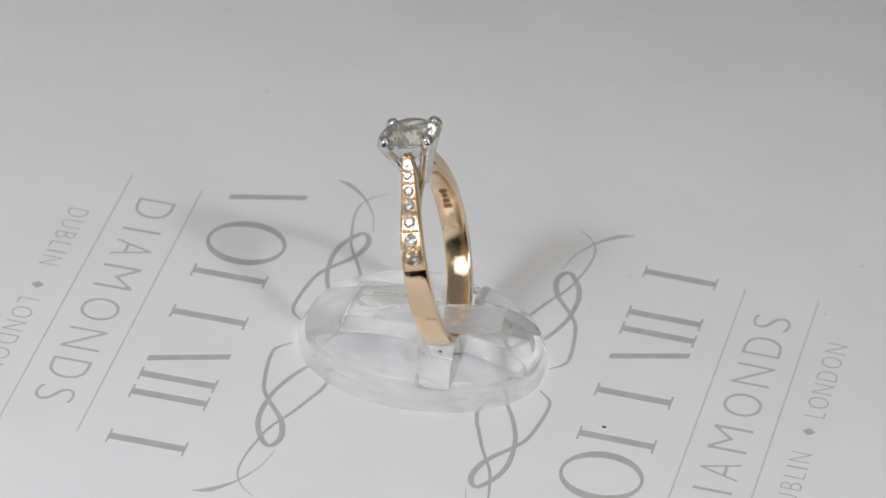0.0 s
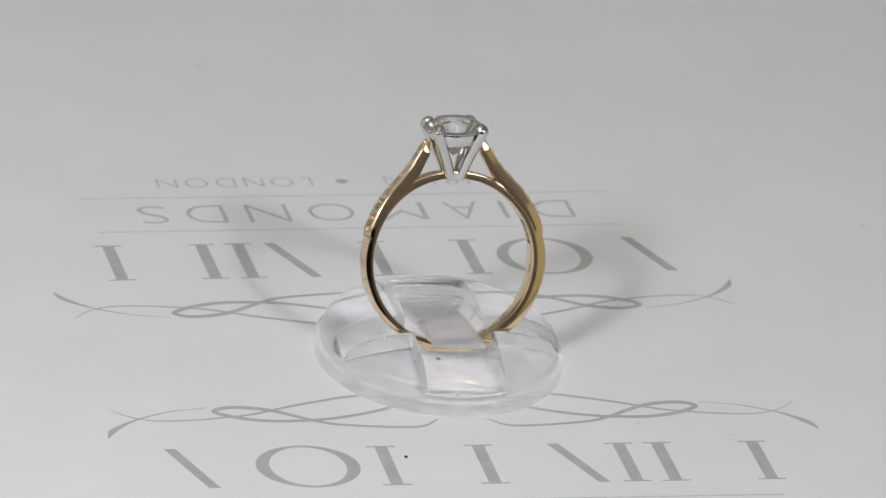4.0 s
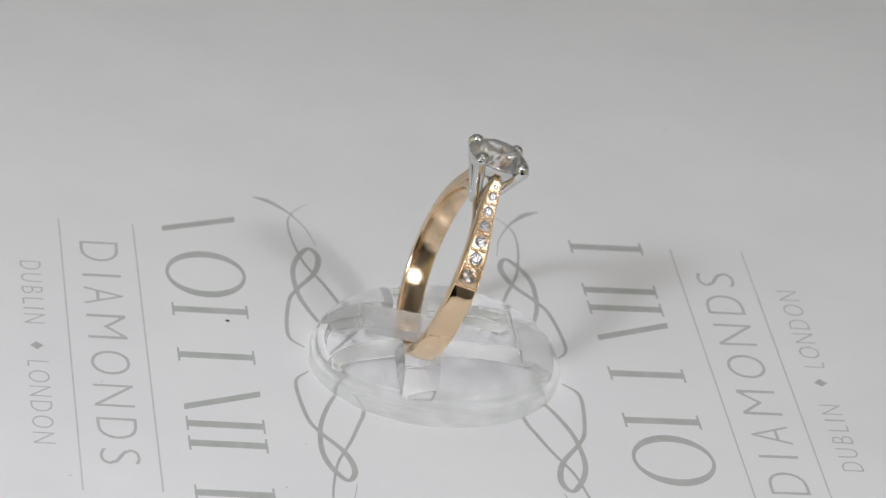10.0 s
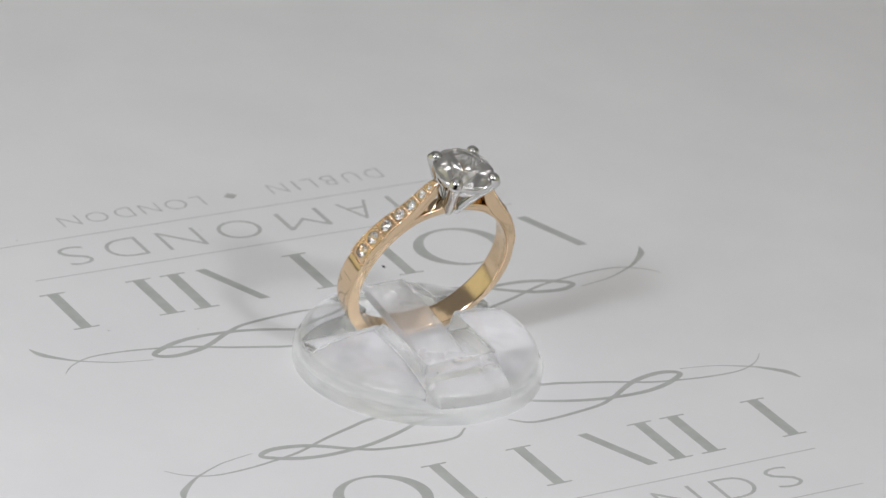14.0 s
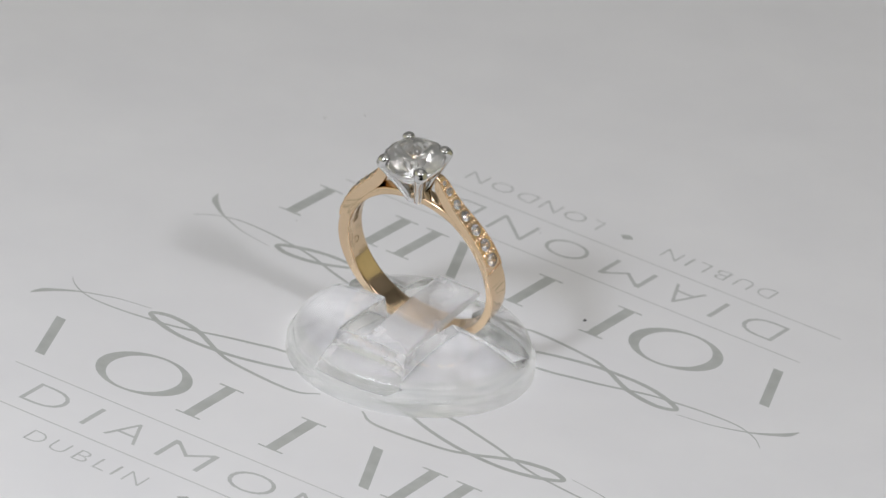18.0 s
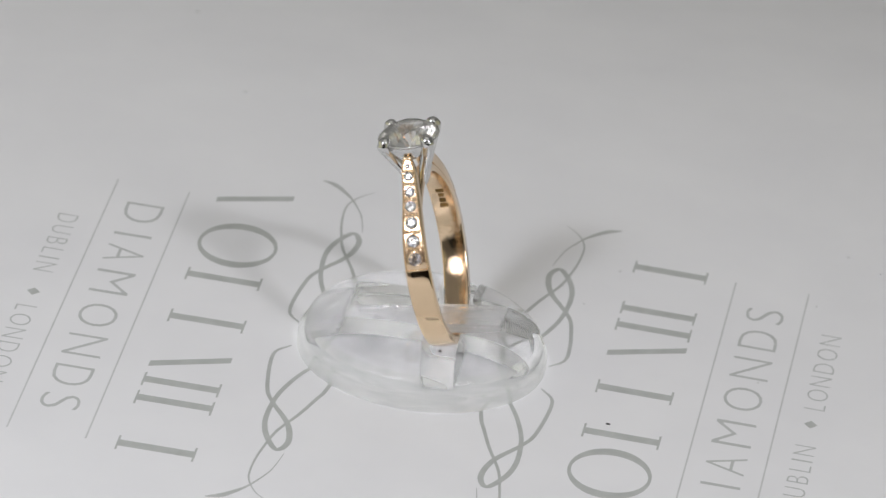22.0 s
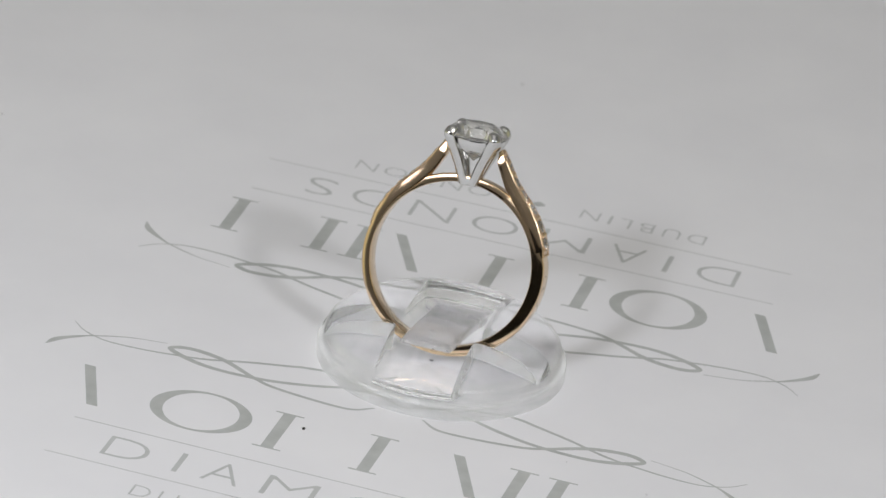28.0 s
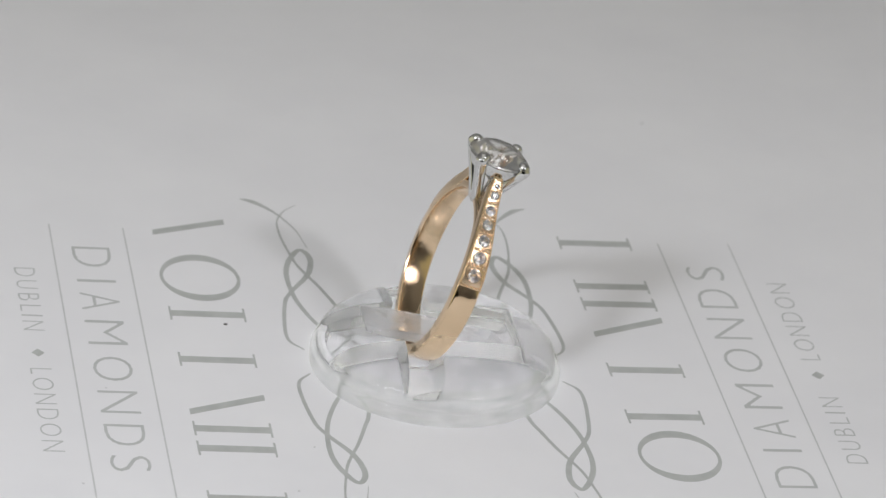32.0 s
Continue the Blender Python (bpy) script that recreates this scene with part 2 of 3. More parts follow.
def letter(bm, char, x0, x1, y0, y1, z0=Z0, z1=Z1, thin=-0.018):
    """One character of the built-in font, fitted between x0 and x1, y0 and y1."""
    data = bpy.data.curves.new("letter", "FONT")
    data.body, data.size, data.offset, data.resolution_u = char, 1.0, thin, 4
    ob = new("letter", data)
    bpy.context.view_layer.update()
    mesh = bpy.data.meshes.new_from_object(ob.evaluated_get(bpy.context.evaluated_depsgraph_get()))
    bpy.data.objects.remove(ob)
    co = np.array([v.co[:] for v in mesh.vertices])
    lo, hi = co.min(0), co.max(0)
    sx, sy = (x1 - x0) / (hi[0] - lo[0]), (y1 - y0) / (hi[1] - lo[1])
    verts = [bm.verts.new((x0 + (c[0] - lo[0]) * sx, y0 + (c[1] - lo[1]) * sy, z1)) for c in co]
    for f in mesh.polygons:
        try:
            bm.faces.new([verts[i] for i in f.vertices])
        except ValueError:
            pass
    bpy.data.meshes.remove(mesh)


def word(bm, text, spans, y0, y1):
    for char, (x0, x1) in zip(text, spans):
        letter(bm, char, x0, x1, y0, y1)


def bars(kind):
    """The plain shapes that stand for the large name: bars with feet, leaning bars and a ring."""
    bm = bmesh.new()
    base, top = 14.55, 22.6
    if kind == "ring":
        steps = 48
        rows = []
        for k in range(steps):
            a = 2 * math.pi * k / steps
            c, s = math.cos(a), math.sin(a)
            o, i = (5.35 * c, 4.3 * s), (3.95 * c, 3.95 * s)
            rows.append([bm.verts.new((-18.25 + p[0], 18.65 + p[1], z)) for p in (o, i) for z in (Z0, Z1)])
        for a, b in zip(rows, rows[1:] + rows[:1]):
            for i, j in ((0, 1), (1, 3), (3, 2), (2, 0)):
                bm.faces.new((a[i], a[j], b[j], b[i]))
        return bm
    x_low, x_high, wide, feet = kind
    prism(bm, [(x_low - wide / 2, base), (x_low + wide / 2, base), (x_high + wide / 2, top), (x_high - wide / 2, top)], Z0, Z1)
    if feet:
        for y in (base, top - 0.22):
            prism(bm, [(x_low - 1.5, y), (x_low + 1.5, y), (x_low + 1.5, y + 0.22), (x_low - 1.5, y + 0.22)], Z0, Z1 + 0.002)
    return bm


NAME_SHAPES = ((-28.6, -31.7, 1.2, False), "ring", (-9.9, -9.9, 1.3, True), (0.3, 0.3, 1.3, True), (11.7, 8.2, 1.2, False),
               (15.2, 15.2, 1.3, True), (19.3, 19.3, 1.3, True), (29.5, 29.5, 1.3, True))
DIAMONDS_SPANS = ((-24.5, -19.9), (-16.9, -16.35), (-13.9, -10.0), (-7.65, -2.3), (0.4, 5.6), (7.8, 12.5), (14.9, 19.3), (21.4, 24.6))
DUBLIN_SPANS = ((-19.1, -17.1), (-16.2, -14.3), (-13.2, -11.6), (-10.6, -9.2), (-8.4, -8.1), (-7.0, -4.9))
LONDON_SPANS = ((3.4, 4.7), (5.5, 8.1), (8.9, 11.1), (12.1, 14.3), (15.2, 17.8), (18.7, 21.0))
TAIL = ((-37.5, 25.0, 0.15), (-36.9, 26.3, 0.70), (-35.8, 27.4, 0.55), (-34.2, 28.6, 0.28), (-32.6, 29.4, 0.20), (-30.4, 30.3, 0.14), (-28.6, 30.7, 0.10), (-26.2, 31.1, 0.08))
RISE = ((-36.4, 31.0, 0.08), (-35.2, 29.8, 0.12), (-33.8, 29.0, 0.16), (-32.2, 28.5, 0.19), (-30.3, 28.4, 0.21), (-27.8, 28.55, 0.24), (-25.3, 28.9, 0.27),
        (-21.7, 29.6, 0.32), (-17.4, 31.2, 0.36), (-13.5, 32.4, 0.40), (-11.4, 33.0, 0.42), (-6.5, 33.6, 0.42), (-3.0, 32.4, 0.36), (0.0, 30.4, 0.3))
LOOP = ((-2.6, 28.0, 0.2), (-5.3, 26.5, 0.38), (-12.6, 27.1, 0.42), (-15.75, 28.2, 0.5), (-19.8, 30.4, 0.62), (-23.6, 31.1, 0.62), (-25.6, 30.2, 0.6),
        (-23.1, 28.8, 0.62), (-19.9, 28.1, 0.55), (-15.75, 28.2, 0.5), (-12.3, 28.8, 0.48), (-8.1, 30.2, 0.45), (-4.0, 32.4, 0.4), (-2.0, 34.0, 0.3))


def logo(m):
    def add(name, bm, mat):
        part(name, bm, mat, sheet).matrix_local = m
    for kind in NAME_SHAPES:
        add("name_shape", bars(kind), INK)
    bm = bmesh.new()
    word(bm, "DIAMONDS", DIAMONDS_SPANS, 5.4, 9.5)
    add("printed_word", bm, WORD_INK)
    for text, spans in (("DUBLIN", DUBLIN_SPANS), ("LONDON", LONDON_SPANS)):
        bm = bmesh.new()
        word(bm, text, spans, -1.15, 1.05)
        add("printed_word", bm, WORD_INK)
    bm = bmesh.new()
    prism(bm, [(-0.85, -0.05), (0, -0.75), (0.85, -0.05), (0, 0.65)], Z0, Z1)
    add("printed_lozenge", bm, INK)
    for y, x0, x1 in ((11.4, -29.3, 29.8), (3.4, -29.6, 30.2)):
        bm = bmesh.new()
        prism(bm, [(x0, y - 0.09), (x1, y - 0.09), (x1, y + 0.09), (x0, y + 0.09)], Z0, Z1)
        add("printed_rule", bm, FINE_INK)
    for side in (1, -1):
        for k, (stroke, mat) in enumerate(((TAIL, INK), (RISE, INK), (LOOP, INK))):
            bm = bmesh.new()
            ribbon(bm, [(x * side, y, w) for x, y, w in stroke], Z0 + k * 0.006 + (side > 0) * 0.003, Z1 + k * 0.006 + (side > 0) * 0.003)
            add("flourish_stroke", bm, mat)


for m in LOGO_POSES:
    logo(m)

# ---- the clear stand ----
LEAN = 18.0
RING_ANGLE = 82.1
STAND_POSE = pose(-0.45 * MM, 1.55 * MM, 0.02 * MM, 0, 0, RING_ANGLE)
RING_CENTRE = (-0.27, 1.47, 12.15)
R_IN, R_OUT = 8.55, 9.62
BORE = (-0.25, -0.42)              # the finger hole sits a little off the head's axis
stand = tagged(new("ring_stand"), "round clear acrylic ring stand holding the ring upright", "ring stand")


def lobe(side, inner=4.2, rim=12.45, foot=1.0):
    """A half-round raised shoulder with a domed top."""
    bm = bmesh.new()
    us = [inner + (rim - 0.05 - inner) * math.sin(math.pi / 2 * k / 19) for k in range(20)]
    rows = []
    for u in us:
        half = math.sqrt(max(rim ** 2 - u * u, 0.01))
        row = []
        for k in range(41):
            v = -half * math.cos(math.pi * k / 40)
            top = 1.2 + 4.3 * math.sqrt(max(0.0, 1 - (math.hypot(u, v) / 12.95) ** 4))
            row.append((u * side, v, top))
        rows.append(row)
    low = [[(x, y, foot) for x, y, z in r] for r in rows]
    grid = [[bm.verts.new(p) for p in r] for r in rows]
    base = [[bm.verts.new(p) for p in r] for r in low]
    for i in range(len(rows) - 1):
        for k in range(40):
            bm.faces.new((grid[i][k], grid[i + 1][k], grid[i + 1][k + 1], grid[i][k + 1]))
            bm.faces.new((base[i][k], base[i][k + 1], base[i + 1][k + 1], base[i + 1][k]))
        for k in (0, 40):
            bm.faces.new((grid[i][k], base[i][k], base[i + 1][k], grid[i + 1][k]))
    for i in (0, len(rows) - 1):
        for k in range(40):
            bm.faces.new((grid[i][k], grid[i][k + 1], base[i][k + 1], base[i][k]))
    return bm


def segment(inner=8.0, rim=12.44, half=4.4, foot=1.0):
    """The part of the dome behind the tongue's root, which closes that end of the channel."""
    bm = bmesh.new()
    rows = []
    for i in range(9):
        x = -half + 2 * half * i / 8
        edge = math.sqrt(rim ** 2 - x * x) - 0.06
        rows.append([(x, inner + (edge - inner) * math.sin(math.pi / 2 * k / 9)) for k in range(10)])
    grid = [[bm.verts.new((x, y, 1.19 + 4.3 * math.sqrt(max(0.0, 1 - (math.hypot(x, y) / 12.95) ** 4)))) for x, y in r] for r in rows]
    base = [[bm.verts.new((x, y, foot)) for x, y in r] for r in rows]
    for i in range(8):
        for k in range(9):
            bm.faces.new((grid[i][k], grid[i + 1][k], grid[i + 1][k + 1], grid[i][k + 1]))
            bm.faces.new((base[i][k], base[i][k + 1], base[i + 1][k + 1], base[i + 1][k]))
        for k in (0, 9):
            bm.faces.new((grid[i][k], base[i][k], base[i + 1][k], grid[i + 1][k]))
    for i in (0, 8):
        for k in range(9):
            bm.faces.new((grid[i][k], grid[i][k + 1], base[i][k + 1], base[i][k]))
    return bm


bm = bmesh.new()
lathe(bm, [(0, 0), (13.06, 0), (13.10, 0.04), (13.10, 1.5), (13.0, 1.6), (12.55, 1.6), (12.5, 1.7), (12.45, 2.35), (12.2, 2.45), (11.6, 2.45), (11.3, 1.5), (0, 1.4)], 180)
stand_body = part("base", bm, ACRYLIC, stand)
carve(stand_body, [lobe(1), lobe(-1), segment()], "UNION")
slot = bmesh.new()                                  # leaning slot for the ring, right across both shoulders
lean = math.tan(radians(LEAN))
ends = [[slot.verts.new((u, -0.19 - (12.15 - z) * lean + dv, z)) for z, dv in ((2.4, -1.45), (2.4, 1.75), (8.0, 1.80), (8.0, -2.10))] for u in (-11.7, 11.7)]
slot.faces.new(ends[0][::-1])
slot.faces.new(ends[1])
for k in range(4):
    slot.faces.new((ends[0][k], ends[0][(k + 1) % 4], ends[1][(k + 1) % 4], ends[1][k]))
carve(stand_body, [slot])


def soften(ob, cell, rounds):
    """Rounds all the edges of a solid, as a mould leaves them."""
    ob.data.transform(Matrix.Scale(1 / MM, 4))
    mod = ob.modifiers.new("cells", "REMESH")
    mod.mode, mod.voxel_size = "VOXEL", cell
    mod = ob.modifiers.new("rounding", "SMOOTH")
    mod.factor, mod.iterations = 0.5, rounds
    made = bpy.data.meshes.new_from_object(ob.evaluated_get(bpy.context.evaluated_depsgraph_get()))
    ob.modifiers.clear()
    ob.data = made
    made.transform(Matrix.Scale(MM, 4))
    made.shade_smooth()


coarse = stand_body.data.copy()
soften(stand_body, 0.09, 7)

for mat in (MILKY, WHITENED, SANDED, RIM):
    stand_body.data.materials.append(mat)
for f in stand_body.data.polygons:
    c, n = f.center / MM, f.normal
    if n.z < -0.9 and c.z < 0.3 and math.hypot(c.x, c.y) < 13.0:
        f.material_index = 2
    elif (abs(n.y) > 0.9 and abs(c.y + 2.6) < 3.2 or n.z > 0.95 and c.z < 2.45 and abs(c.x) > 4.3) and c.z > 2.38:
        f.material_index = 3          # the sawn slot
    elif abs(n.x) > 0.9 and abs(c.x) < 4.8 and abs(c.y) < 11:
        f.material_index = 1          # cut walls, with white mixed in to brighten them
    elif math.hypot(c.x, c.y) > 11.8 and n.x * c.x + n.y * c.y > 0.2:
        f.material_index = 4          # ribbed outer edge

# added grey shell that dims light passing through, for the stand's soft shadow
inside = coarse
inside.materials.clear()
inside.materials.append(TINT)
for v, n in zip(inside.vertices, [v.normal.copy() for v in inside.vertices]):
    v.co -= n * 0.15 * MM
for f in inside.polygons:
    f.material_index = 0
shadow_shell = new("shadow_shell", inside)
shadow_shell.parent, shadow_shell["label"] = stand, "added grey see-through shell that casts the stand's soft shadow"

# the springy tongue that passes through the ring
bm = bmesh.new()
line = spline(((11.25, 2.0, 0.75), (9.6, 2.35, 1.0), (8.3, 2.75, 1.3), (7.0, 3.2, 1.5), (2.0, 4.25, 1.1), (-3.0, 5.25, 0.95), (-6.2, 5.72, 0.85), (-8.1, 5.92, 0.5)), 6)
sections = []
for v, top, thick in line:
    w = 2.7 + 1.55 * max(0.0, min(1.0, (v - 6.6) / 1.2)) ** 2      # flares into its root
    sections.append([(-w, v, top - thick), (w, v, top - thick), (w, v, top - 0.25), (w - 0.25, v, top), (-w + 0.25, v, top), (-w, v, top - 0.25)])
sweep(bm, sections)
tongue = part("tongue", bm, FROSTED, stand, "frosted springy tongue")
soften(tongue, 0.08, 6)
stand_body.visible_shadow = tongue.visible_shadow = False
bm = bmesh.new()
prism(bm, [(-0.55 + r * math.cos(a), -1.96 + 0.8 * r * math.sin(a)) for r, a in zip((0.26, 0.3, 0.22, 0.28, 0.24, 0.3, 0.27), (0.0, 0.9, 1.8, 2.7, 3.6, 4.5, 5.4))], 0.14, 0.2)
part("dirt_speck", bm, DIRT, stand, "small black speck in the clear base")

# ---- the ring ----
RING_POSE = pose(RING_CENTRE[0] * MM, RING_CENTRE[1] * MM, RING_CENTRE[2] * MM, 0, 0, RING_ANGLE) @ pose(0, 0, 0, -LEAN) @ pose(0.32 * MM, 0.13 * MM, 0, 0, -1.3, 0) @ pose(0, 0, -R_OUT * MM)
ring = tagged(new("diamond_ring"), "rose gold ring with a round diamond in white four-claw setting", "ring")
UP = Matrix.Translation((0, 0, R_OUT))   # from the ring's centre to its base


def ring_part(name, bm, mat, parent=None, label="", smooth=False):
    bmesh.ops.transform(bm, verts=bm.verts, matrix=UP)
    return part(name, bm, mat, parent or ring, label, smooth)


def band_half(d):
    """Half the band's width at a length along the shoulder, from the ring's side towards the head."""
    x = min(max((d - 1.2) / 14.5, 0.0), 1.0)
    return 1.31 - 0.64 * x * x * (3 - 2 * x) - 0.34 * min(max((d - 13.4) / 1.9, 0.0), 1.0)


# shank
RADII = np.array(spline(((0, 9.58), (30, 9.60), (60, 9.64), (85, 9.68), (100, 9.66), (112, 9.54), (130, 9.42), (142, 9.45), (152, 9.45), (163, 9.42), (172, 9.40), (180, 9.40), (190, 9.40)), 6))
bm = bmesh.new()
sections = []
for k in range(180):
    a = 2 * math.pi * k / 180
    s, c = math.sin(a), math.cos(a)          # angle from the bottom
    turn = math.degrees(min(a, 2 * math.pi - a))
    outer = np.interp(turn, RADII[:, 0], RADII[:, 1]) + 0.24 * s * np.interp(turn, (100, 140), (1, 0))
    wide = band_half(0.4 + (min(turn, 150) - 90) * 0.171) - 0.015
    dome = 0.09 * max(0.0, 1 - (turn / 75) ** 2)
    prof = [(R_IN + 0.03, -wide + 0.08), (R_IN, -wide + 0.2), (R_IN, wide - 0.2), (R_IN + 0.03, wide - 0.08), (R_IN + 0.09, wide), (outer - 0.18, wide),
            (outer - 0.08, wide - 0.04), (outer - 0.02, wide - 0.10), (outer, wide - 0.2), (outer + dome, 0.45), (outer + dome, -0.45), (outer, -wide + 0.2), (outer - 0.02, -wide + 0.10),
            (outer - 0.08, -wide + 0.04), (outer - 0.18, -wide), (R_IN + 0.09, -wide)]
    sections.append([(BORE[0] + r * s, w, BORE[1] - r * c) for r, w in prof])
sweep(bm, sections, closed=True)
shank = ring_part("shank", bm, ROSE, label="polished rose gold band", smooth=40)

SHOULDER = ((9.64, -0.4), (9.56, 1.0), (9.33, 2.3), (8.96, 3.44), (8.18, 5.12), (7.13, 6.66), (5.95, 7.99), (4.95, 9.16), (4.06, 10.52), (3.44, 11.5), (3.2, 11.9), (2.9, 12.2))
PATH = [np.array(q) for q in spline(SHOULDER, 8)]
LENGTHS = np.concatenate([[0], np.cumsum([np.linalg.norm(b - a) for a, b in zip(PATH, PATH[1:])])])


def along(d):
    """The place, outward normal and direction at a length along the shoulder."""
    q = np.array([np.interp(d, LENGTHS, [p[i] for p in PATH]) for i in (0, 1)])
    r = np.array([np.interp(d + 0.05, LENGTHS, [p[i] for p in PATH]) for i in (0, 1)])
    o = np.array([np.interp(d - 0.05, LENGTHS, [p[i] for p in PATH]) for i in (0, 1)])
    t = (r - o) / (np.linalg.norm(r - o) + 1e-9)
    return q, np.array([t[1], -t[0]]), t


def half_width(d):
    return band_half(d)


STONE_PLACES = ((8.96, 3.44), (8.18, 5.12), (7.13, 6.66), (5.95, 7.99), (4.95, 9.16), (4.06, 10.52), (3.50, 11.42))
STONES = [(LENGTHS[int(np.argmin([np.hypot(*(p - q)) for p in PATH]))], r)
          for q, r in zip(np.array(STONE_PLACES), (0.76, 0.70, 0.64, 0.59, 0.54, 0.47, 0.27))]


def gem(bm, r, at=Matrix.Identity(4)):
    """A round brilliant of girdle radius r, girdle at z = 0."""
    one = bmesh.new()
    pts = []
    for k in range(8):
        a = math.pi / 4 * k
        pts.append((0.57 * r * math.cos(a), 0.57 * r * math.sin(a), 0.3254 * r))
        a += math.pi / 8
        pts.append((0.77 * r * math.cos(a), 0.77 * r * math.sin(a), 0.2285 * r))
        pts.append((0.25 * r * math.cos(a), 0.25 * r * math.sin(a), -0.693 * r))
    for k in range(16):
        a = math.pi / 8 * k
        pts.append((r * math.cos(a), r * math.sin(a), 0.03 * r))
        pts.append((r * math.cos(a), r * math.sin(a), -0.03 * r))
    pts.append((0, 0, -0.892 * r))
    for p in pts:
        one.verts.new(p)
    bmesh.ops.convex_hull(one, input=one.verts)
    bmesh.ops.dissolve_limit(one, angle_limit=radians(0.8), verts=one.verts, edges=one.edges)
    bmesh.ops.transform(one, verts=one.verts, matrix=at)
    data = bpy.data.meshes.new("gem")
    one.to_mesh(data)
    one.free()
    bm.from_mesh(data)
    bpy.data.meshes.remove(data)


def shoulder_frame(d, side, lift=0.0):
    """A frame on the shoulder's outer face: z outward, y across the band."""
    q, n, t = along(d)
    q = q + n * lift
    z = Vector((n[0] * side, 0, n[1]))
    y = Vector((0, 1, 0))
    x = y.cross(z)
    m = Matrix((x, y, z)).transposed().to_4x4()
    m.translation = (q[0] * side, 0, q[1])
    return m


for side in (1, -1):
    # the rising shoulder bar, with a sunk seat for each stone
    bm = bmesh.new()
    sections = []
    for d in np.linspace(2.55, LENGTHS[-1], 56):
        q, n, t = along(d)
        w = half_width(d) + np.interp(d, (2.5, 6.0), (-0.035, 0.0))
        thick = min(np.interp(d, (0, 3.0, 7.0, 11.0, LENGTHS[-1] - 1.2, LENGTHS[-1]), (0.55, 0.9, 1.34, 1.30, 1.1, 0.5)), np.linalg.norm(q - (BORE[0] * side, BORE[1])) - R_IN - 0.12)
        prof = [(0, w - 0.2), (0, -w + 0.2), (-0.02, -w + 0.10), (-0.08, -w + 0.04), (-0.18, -w), (-thick + 0.09, -w), (-thick + 0.03, -w + 0.08), (-thick, -w + 0.2),
                (-thick, w - 0.2), (-thick + 0.03, w - 0.08), (-thick + 0.09, w), (-0.18, w), (-0.08, w - 0.04), (-0.02, w - 0.10)]
        lift = np.interp(d, (2.5, 3.6), (-0.12, 0.05))
        sections.append([((q[0] + n[0] * (h + lift)) * side, y, q[1] + n[1] * (h + lift)) for h, y in prof])
    sweep(bm, sections)
    bar = ring_part("shoulder", bm, ROSE, label="rose gold shoulder set with small diamonds")
    for d, r in STONES:
        seat = bmesh.new()
        made = bmesh.ops.create_cone(seat, cap_ends=True, segments=20, radius1=r * 0.45, radius2=r * 1.10, depth=0.62)["verts"]
        bmesh.ops.transform(seat, verts=made, matrix=UP @ shoulder_frame(d, side, -0.16))
        if d < 8:
            carve(shank, [seat.copy()])
        carve(bar, [seat])
    bar.data.materials.append(GRAIN_GOLD)
    for f in bar.data.polygons:              # the face between the stones is worked with the graver
        q = np.array((f.center.x * side / MM, f.center.z / MM - R_OUT))
        d = LENGTHS[int(np.argmin([np.hypot(*(p - q)) for p in PATH]))]
        t = along(d)[1]
        if f.normal.x * side * t[0] + f.normal.z * t[1] > 0.8:
            f.material_index = 1
    bar.data.shade_smooth()
    bar.data.set_sharp_from_angle(angle=radians(35))
    for d, r in STONES:
        bm = bmesh.new()
        gem(bm, r, shoulder_frame(d, side, 0.07))
        ring_part("side_stone", bm, SMALL_DIAMOND, bar, "small round clear diamond")
        bm = bmesh.new()
        lathe(bm, [(r * 0.50, -0.44), (r * 1.06, 0.02), (r * 1.00, 0.03), (r * 0.36, -0.46), (r * 0.30, -0.50)], 20)
        bmesh.ops.transform(bm, verts=bm.verts, matrix=shoulder_frame(d, side, 0.06))
        ring_part("stone_seat", bm, ROSE, bar, "bright-cut seat", smooth=50)
    # bead grains between the stones
    for (d, r), (d2, r2) in zip(STONES, STONES[1:] + [(STONES[-1][0] + 1.5, 0.4)]):
        mid = (d + d2) / 2
        wide = half_width(mid) - 0.26
        for y in (-0.74, -0.27, 0.27, 0.74):
            bm = bmesh.new()
            ball(bm, shoulder_frame(mid + 0.05 * math.copysign(1, y), side, 0.04) @ Vector((0, y * wide, 0)), 0.13 + 0.13 * wide)
            ring_part("bead_claw", bm, ROSE, bar, smooth=60)
    bm = bmesh.new()
    for y in (-1, 1):
        d = 2.75
        while d < LENGTHS[-1] - 0.3:
            ball(bm, shoulder_frame(d, side, np.interp(d, (2.6, 3.6), (-0.10, 0.03))) @ Vector((0, y * (half_width(d) - 0.17), 0)), 0.135, 2)
            d += 0.28
    for k in range(-4, 5):
        ball(bm, shoulder_frame(2.70, side, -0.09) @ Vector((0, k * 0.29, 0)), 0.14, 2)
    tagged(ring_part("milgrain", bm, ROSE, bar, "row of fine rose gold beads", smooth=60), kind="stuff")

shank.data.materials.append(BORE_GOLD)
for f in shank.data.polygons:
    x, z = f.center.x / MM - BORE[0], f.center.z / MM - R_OUT - BORE[1]
    if f.normal.x * x + f.normal.z * z < -0.8 * math.hypot(x, z) and math.hypot(x, z) < R_IN + 0.03:
        f.material_index = 1
shank.data.shade_smooth()
shank.data.set_sharp_from_angle(angle=radians(35))

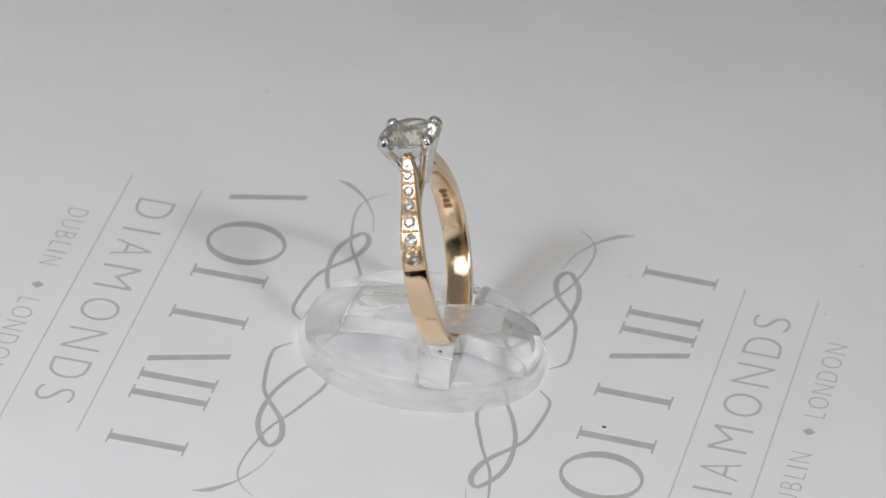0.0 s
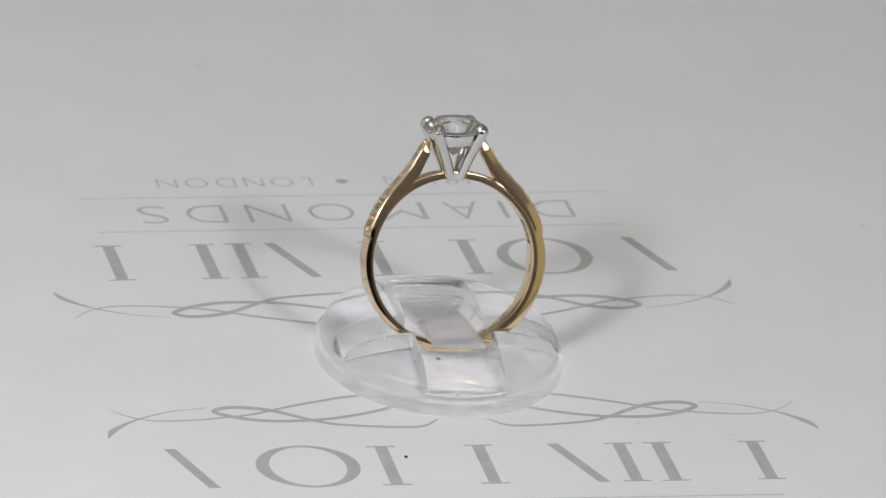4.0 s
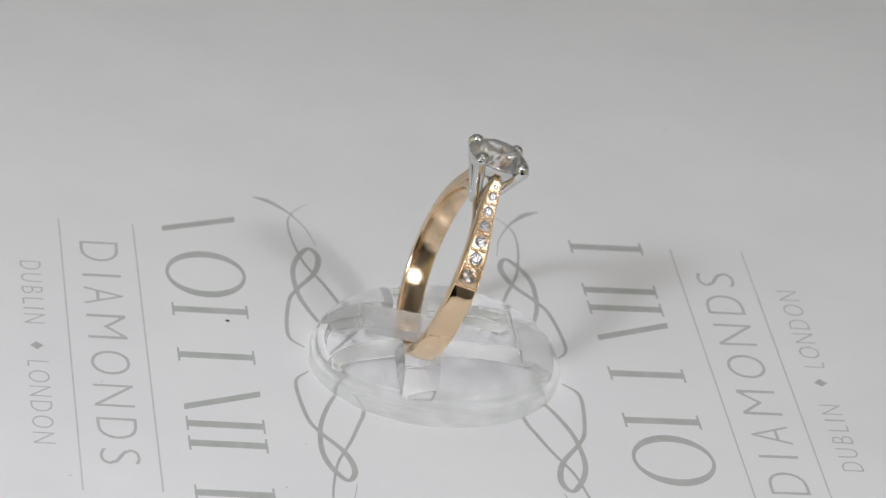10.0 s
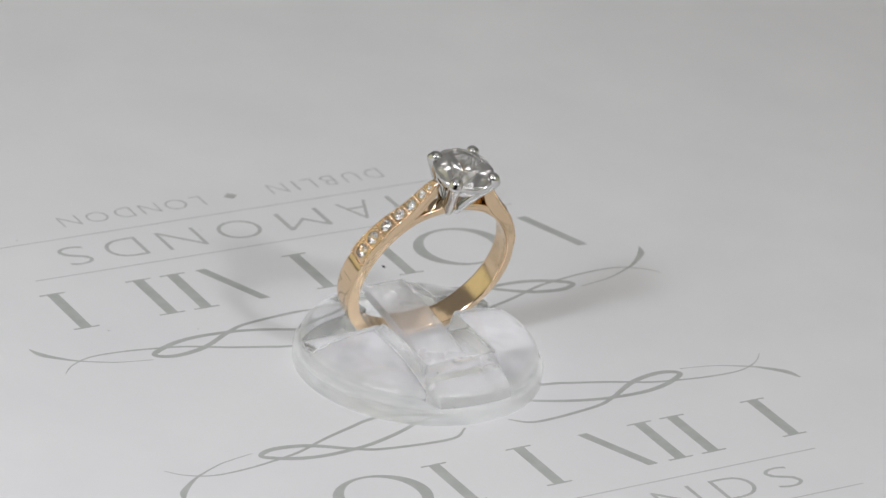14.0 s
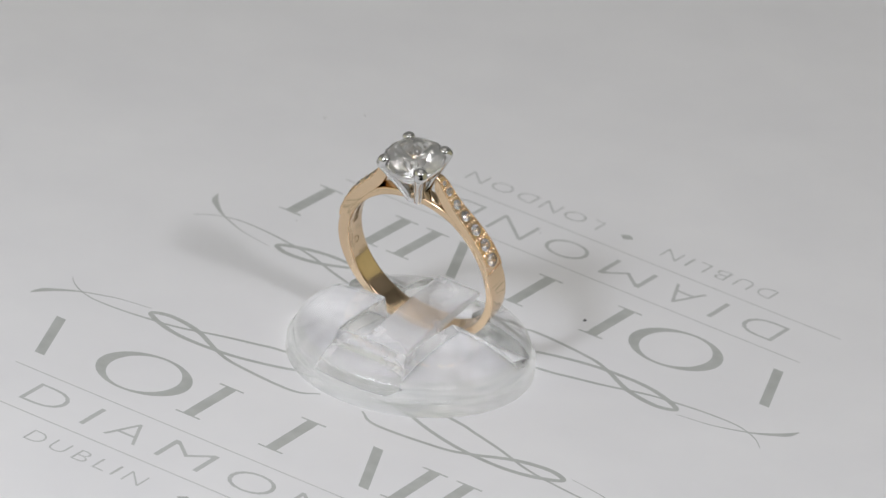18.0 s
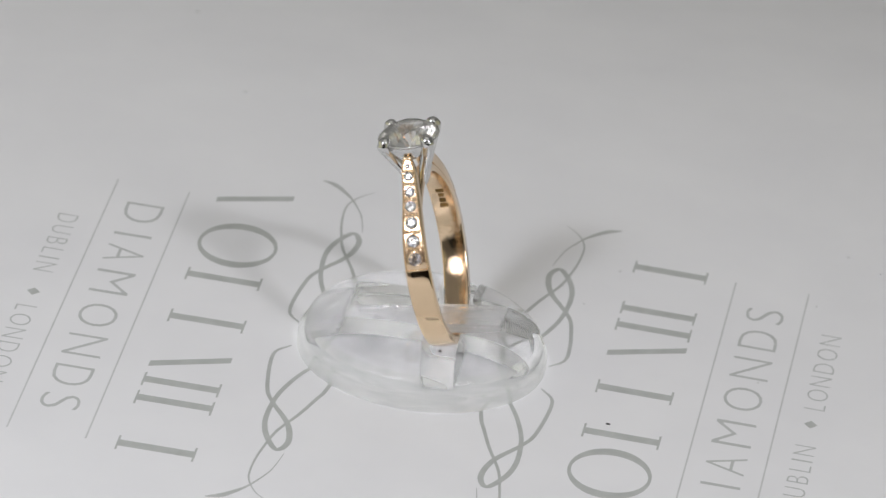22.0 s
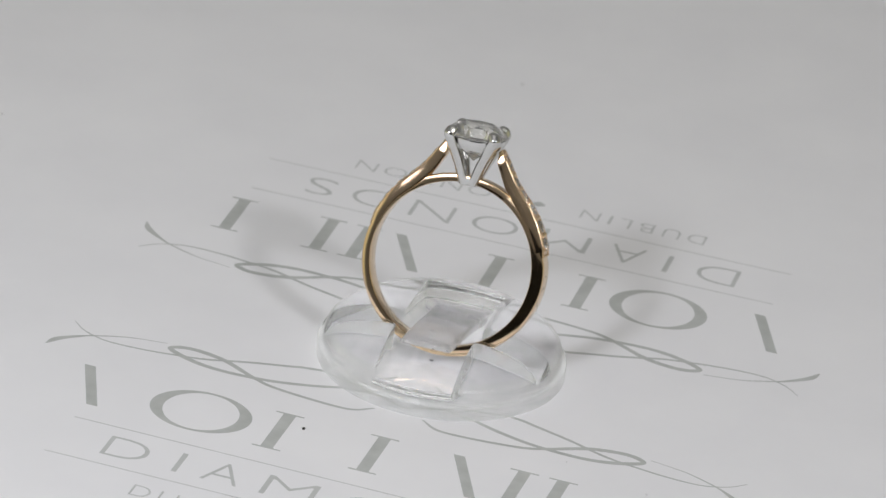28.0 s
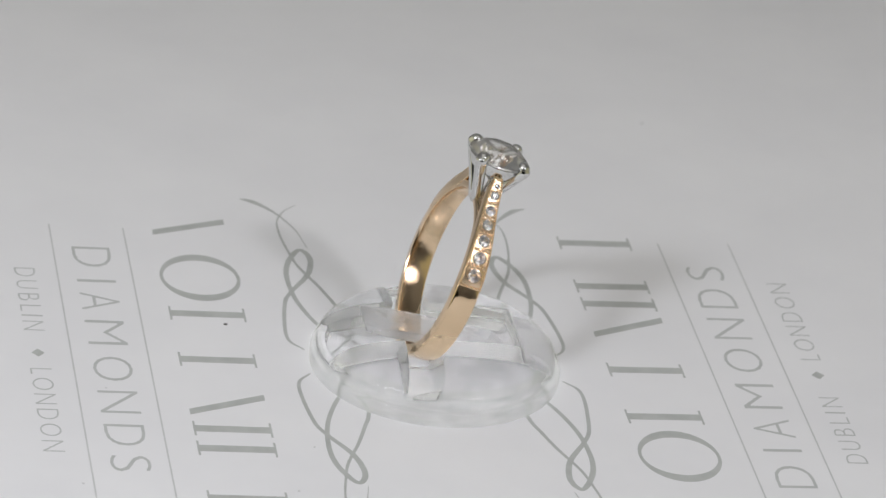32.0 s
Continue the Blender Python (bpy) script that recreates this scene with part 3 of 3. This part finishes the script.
# head: four claws, two rails, the stone
GIRDLE = 13.32
head = ring_part("setting", (lambda b: (lathe(b, [(0.30, 7.95), (1.0, 8.05), (1.15, 8.7), (0.45, 8.6)], 32), b)[1])(bmesh.new()), WHITE_METAL,
                 label="polished white gold four-claw setting", smooth=40)
for sx, sy in itertools.product((-1, 1), (-1, 1)):
    bm = bmesh.new()
    line = spline(((0.46, 0.46, 7.95, 0.54), (1.12, 1.12, 10.0, 0.60), (1.90, 1.88, 12.0, 0.66), (2.30, 2.28, 13.05, 0.68), (2.34, 2.32, 13.42, 0.68), (2.26, 2.23, 13.68, 0.66)), 6)
    for k in range(1, 7):
        a = radians(14 * k)
        line.append(np.array((2.26 - 0.10 * math.sin(a), 2.23 - 0.10 * math.sin(a), 13.68 + 0.56 * math.sin(a), 0.66 * math.cos(a))))
    sections = []
    for x, y, z, r in line:
        z += (0.13 * sy - 0.04) * max(0.0, (z - 9) / 4.7)         # the head leans a little
        sections.append([(sx * x + r * math.cos(a), sy * y + r * math.sin(a), z) for a in (2 * math.pi * k / 20 for k in range(20))])
    sweep(bm, sections)
    ring_part("claw", bm, WHITE_METAL, head, smooth=50)
bm = bmesh.new()
lathe(bm, [(1.95, 11.7), (2.4, 11.72), (2.95, 12.7), (2.9, 13.05), (2.40, 12.5)], 48)
ring_part("gallery_rail", bm, WHITE_METAL, head, smooth=40)
bm = bmesh.new()
gem(bm, 3.25, Matrix.Translation((0, 0, GIRDLE)) @ pose(0, 0, 0, 3.0, 0, 11))
ring_part("centre_stone", bm, DIAMOND, head, "round brilliant-cut clear diamond")

# hallmark inside the shank
def inner_frame(a):
    """A frame on the shank's inner face at an angle from the head: z towards the centre, x across the band."""
    a = radians(a)
    z = Vector((-math.sin(a), 0, -math.cos(a)))
    x = Vector((0, 1, 0))
    y = z.cross(x)
    m = Matrix((x, y, z)).transposed().to_4x4()
    m.translation = (BORE[0] + R_IN * math.sin(a), 0, BORE[1] + R_IN * math.cos(a))
    return m


for k, wide in enumerate((0.42, 0.30, 0.33, 0.44)):
    bm = bmesh.new()
    prism(bm, [(-wide, -0.22), (0.07 - wide, -0.28), (wide - 0.07, -0.28), (wide, -0.22), (wide, 0.22), (wide - 0.07, 0.28), (0.07 - wide, 0.28), (-wide, 0.22)], -0.05, 0.02)
    bmesh.ops.transform(bm, verts=bm.verts, matrix=inner_frame(64.5 + k * 4.8))
    ring_part("hallmark", bm, STAMP, label="small stamped mark")
bm = bmesh.new()
letter(bm, "C", -0.32, 0.32, -0.38, 0.38, 0, 0.02, -0.02)
bmesh.ops.transform(bm, verts=bm.verts, matrix=inner_frame(98))
ring_part("stamped_letter", bm, STAMP, label="small stamped letter")

# ---- specks on the paper ----


def speck(x, y, r, mat, label):
    bm = bmesh.new()
    pts = [(x + r * random.uniform(0.75, 1.2) * math.cos(a), y + r * random.uniform(0.6, 1.0) * math.sin(a)) for a in (2 * math.pi * k / 9 for k in range(9))]
    prism(bm, pts, sag(x, y) + 0.001, sag(x, y) + 0.06)
    ob = part("paper_speck", bm, mat, sheet, label)
    return ob


speck(19.09, -9.70, 0.22, DIRT, "small black speck")
for x, y, r in ((46.2, 35.2, 0.2), (20.8, 25.8, 0.16), (-28.1, 83.2, 0.3), (-21.6, 61.3, 0.25), (49.6, 31.8, 0.15), (35.1, 3.0, 0.12), (42.1, 22.3, 0.15),
                (16.8, 17.1, 0.12), (-72.1, 0.6, 0.3), (-42.0, -54.3, 0.2)):
    speck(x, y, r, GREY_DIRT, "small grey speck")


# ---- what turns ----
def motions():
    for thing, at in ((turntable, pose(0, 0, -17.75 * MM)), (sheet, SHEET_POSE), (stand, STAND_POSE), (ring, RING_POSE)):
        walk(thing, [(k * 0.5, pose(0, 0, 0, 0, 0, TURN * k * 0.5) @ at) for k in range(int(SECONDS * 2) + 1)])


motions()
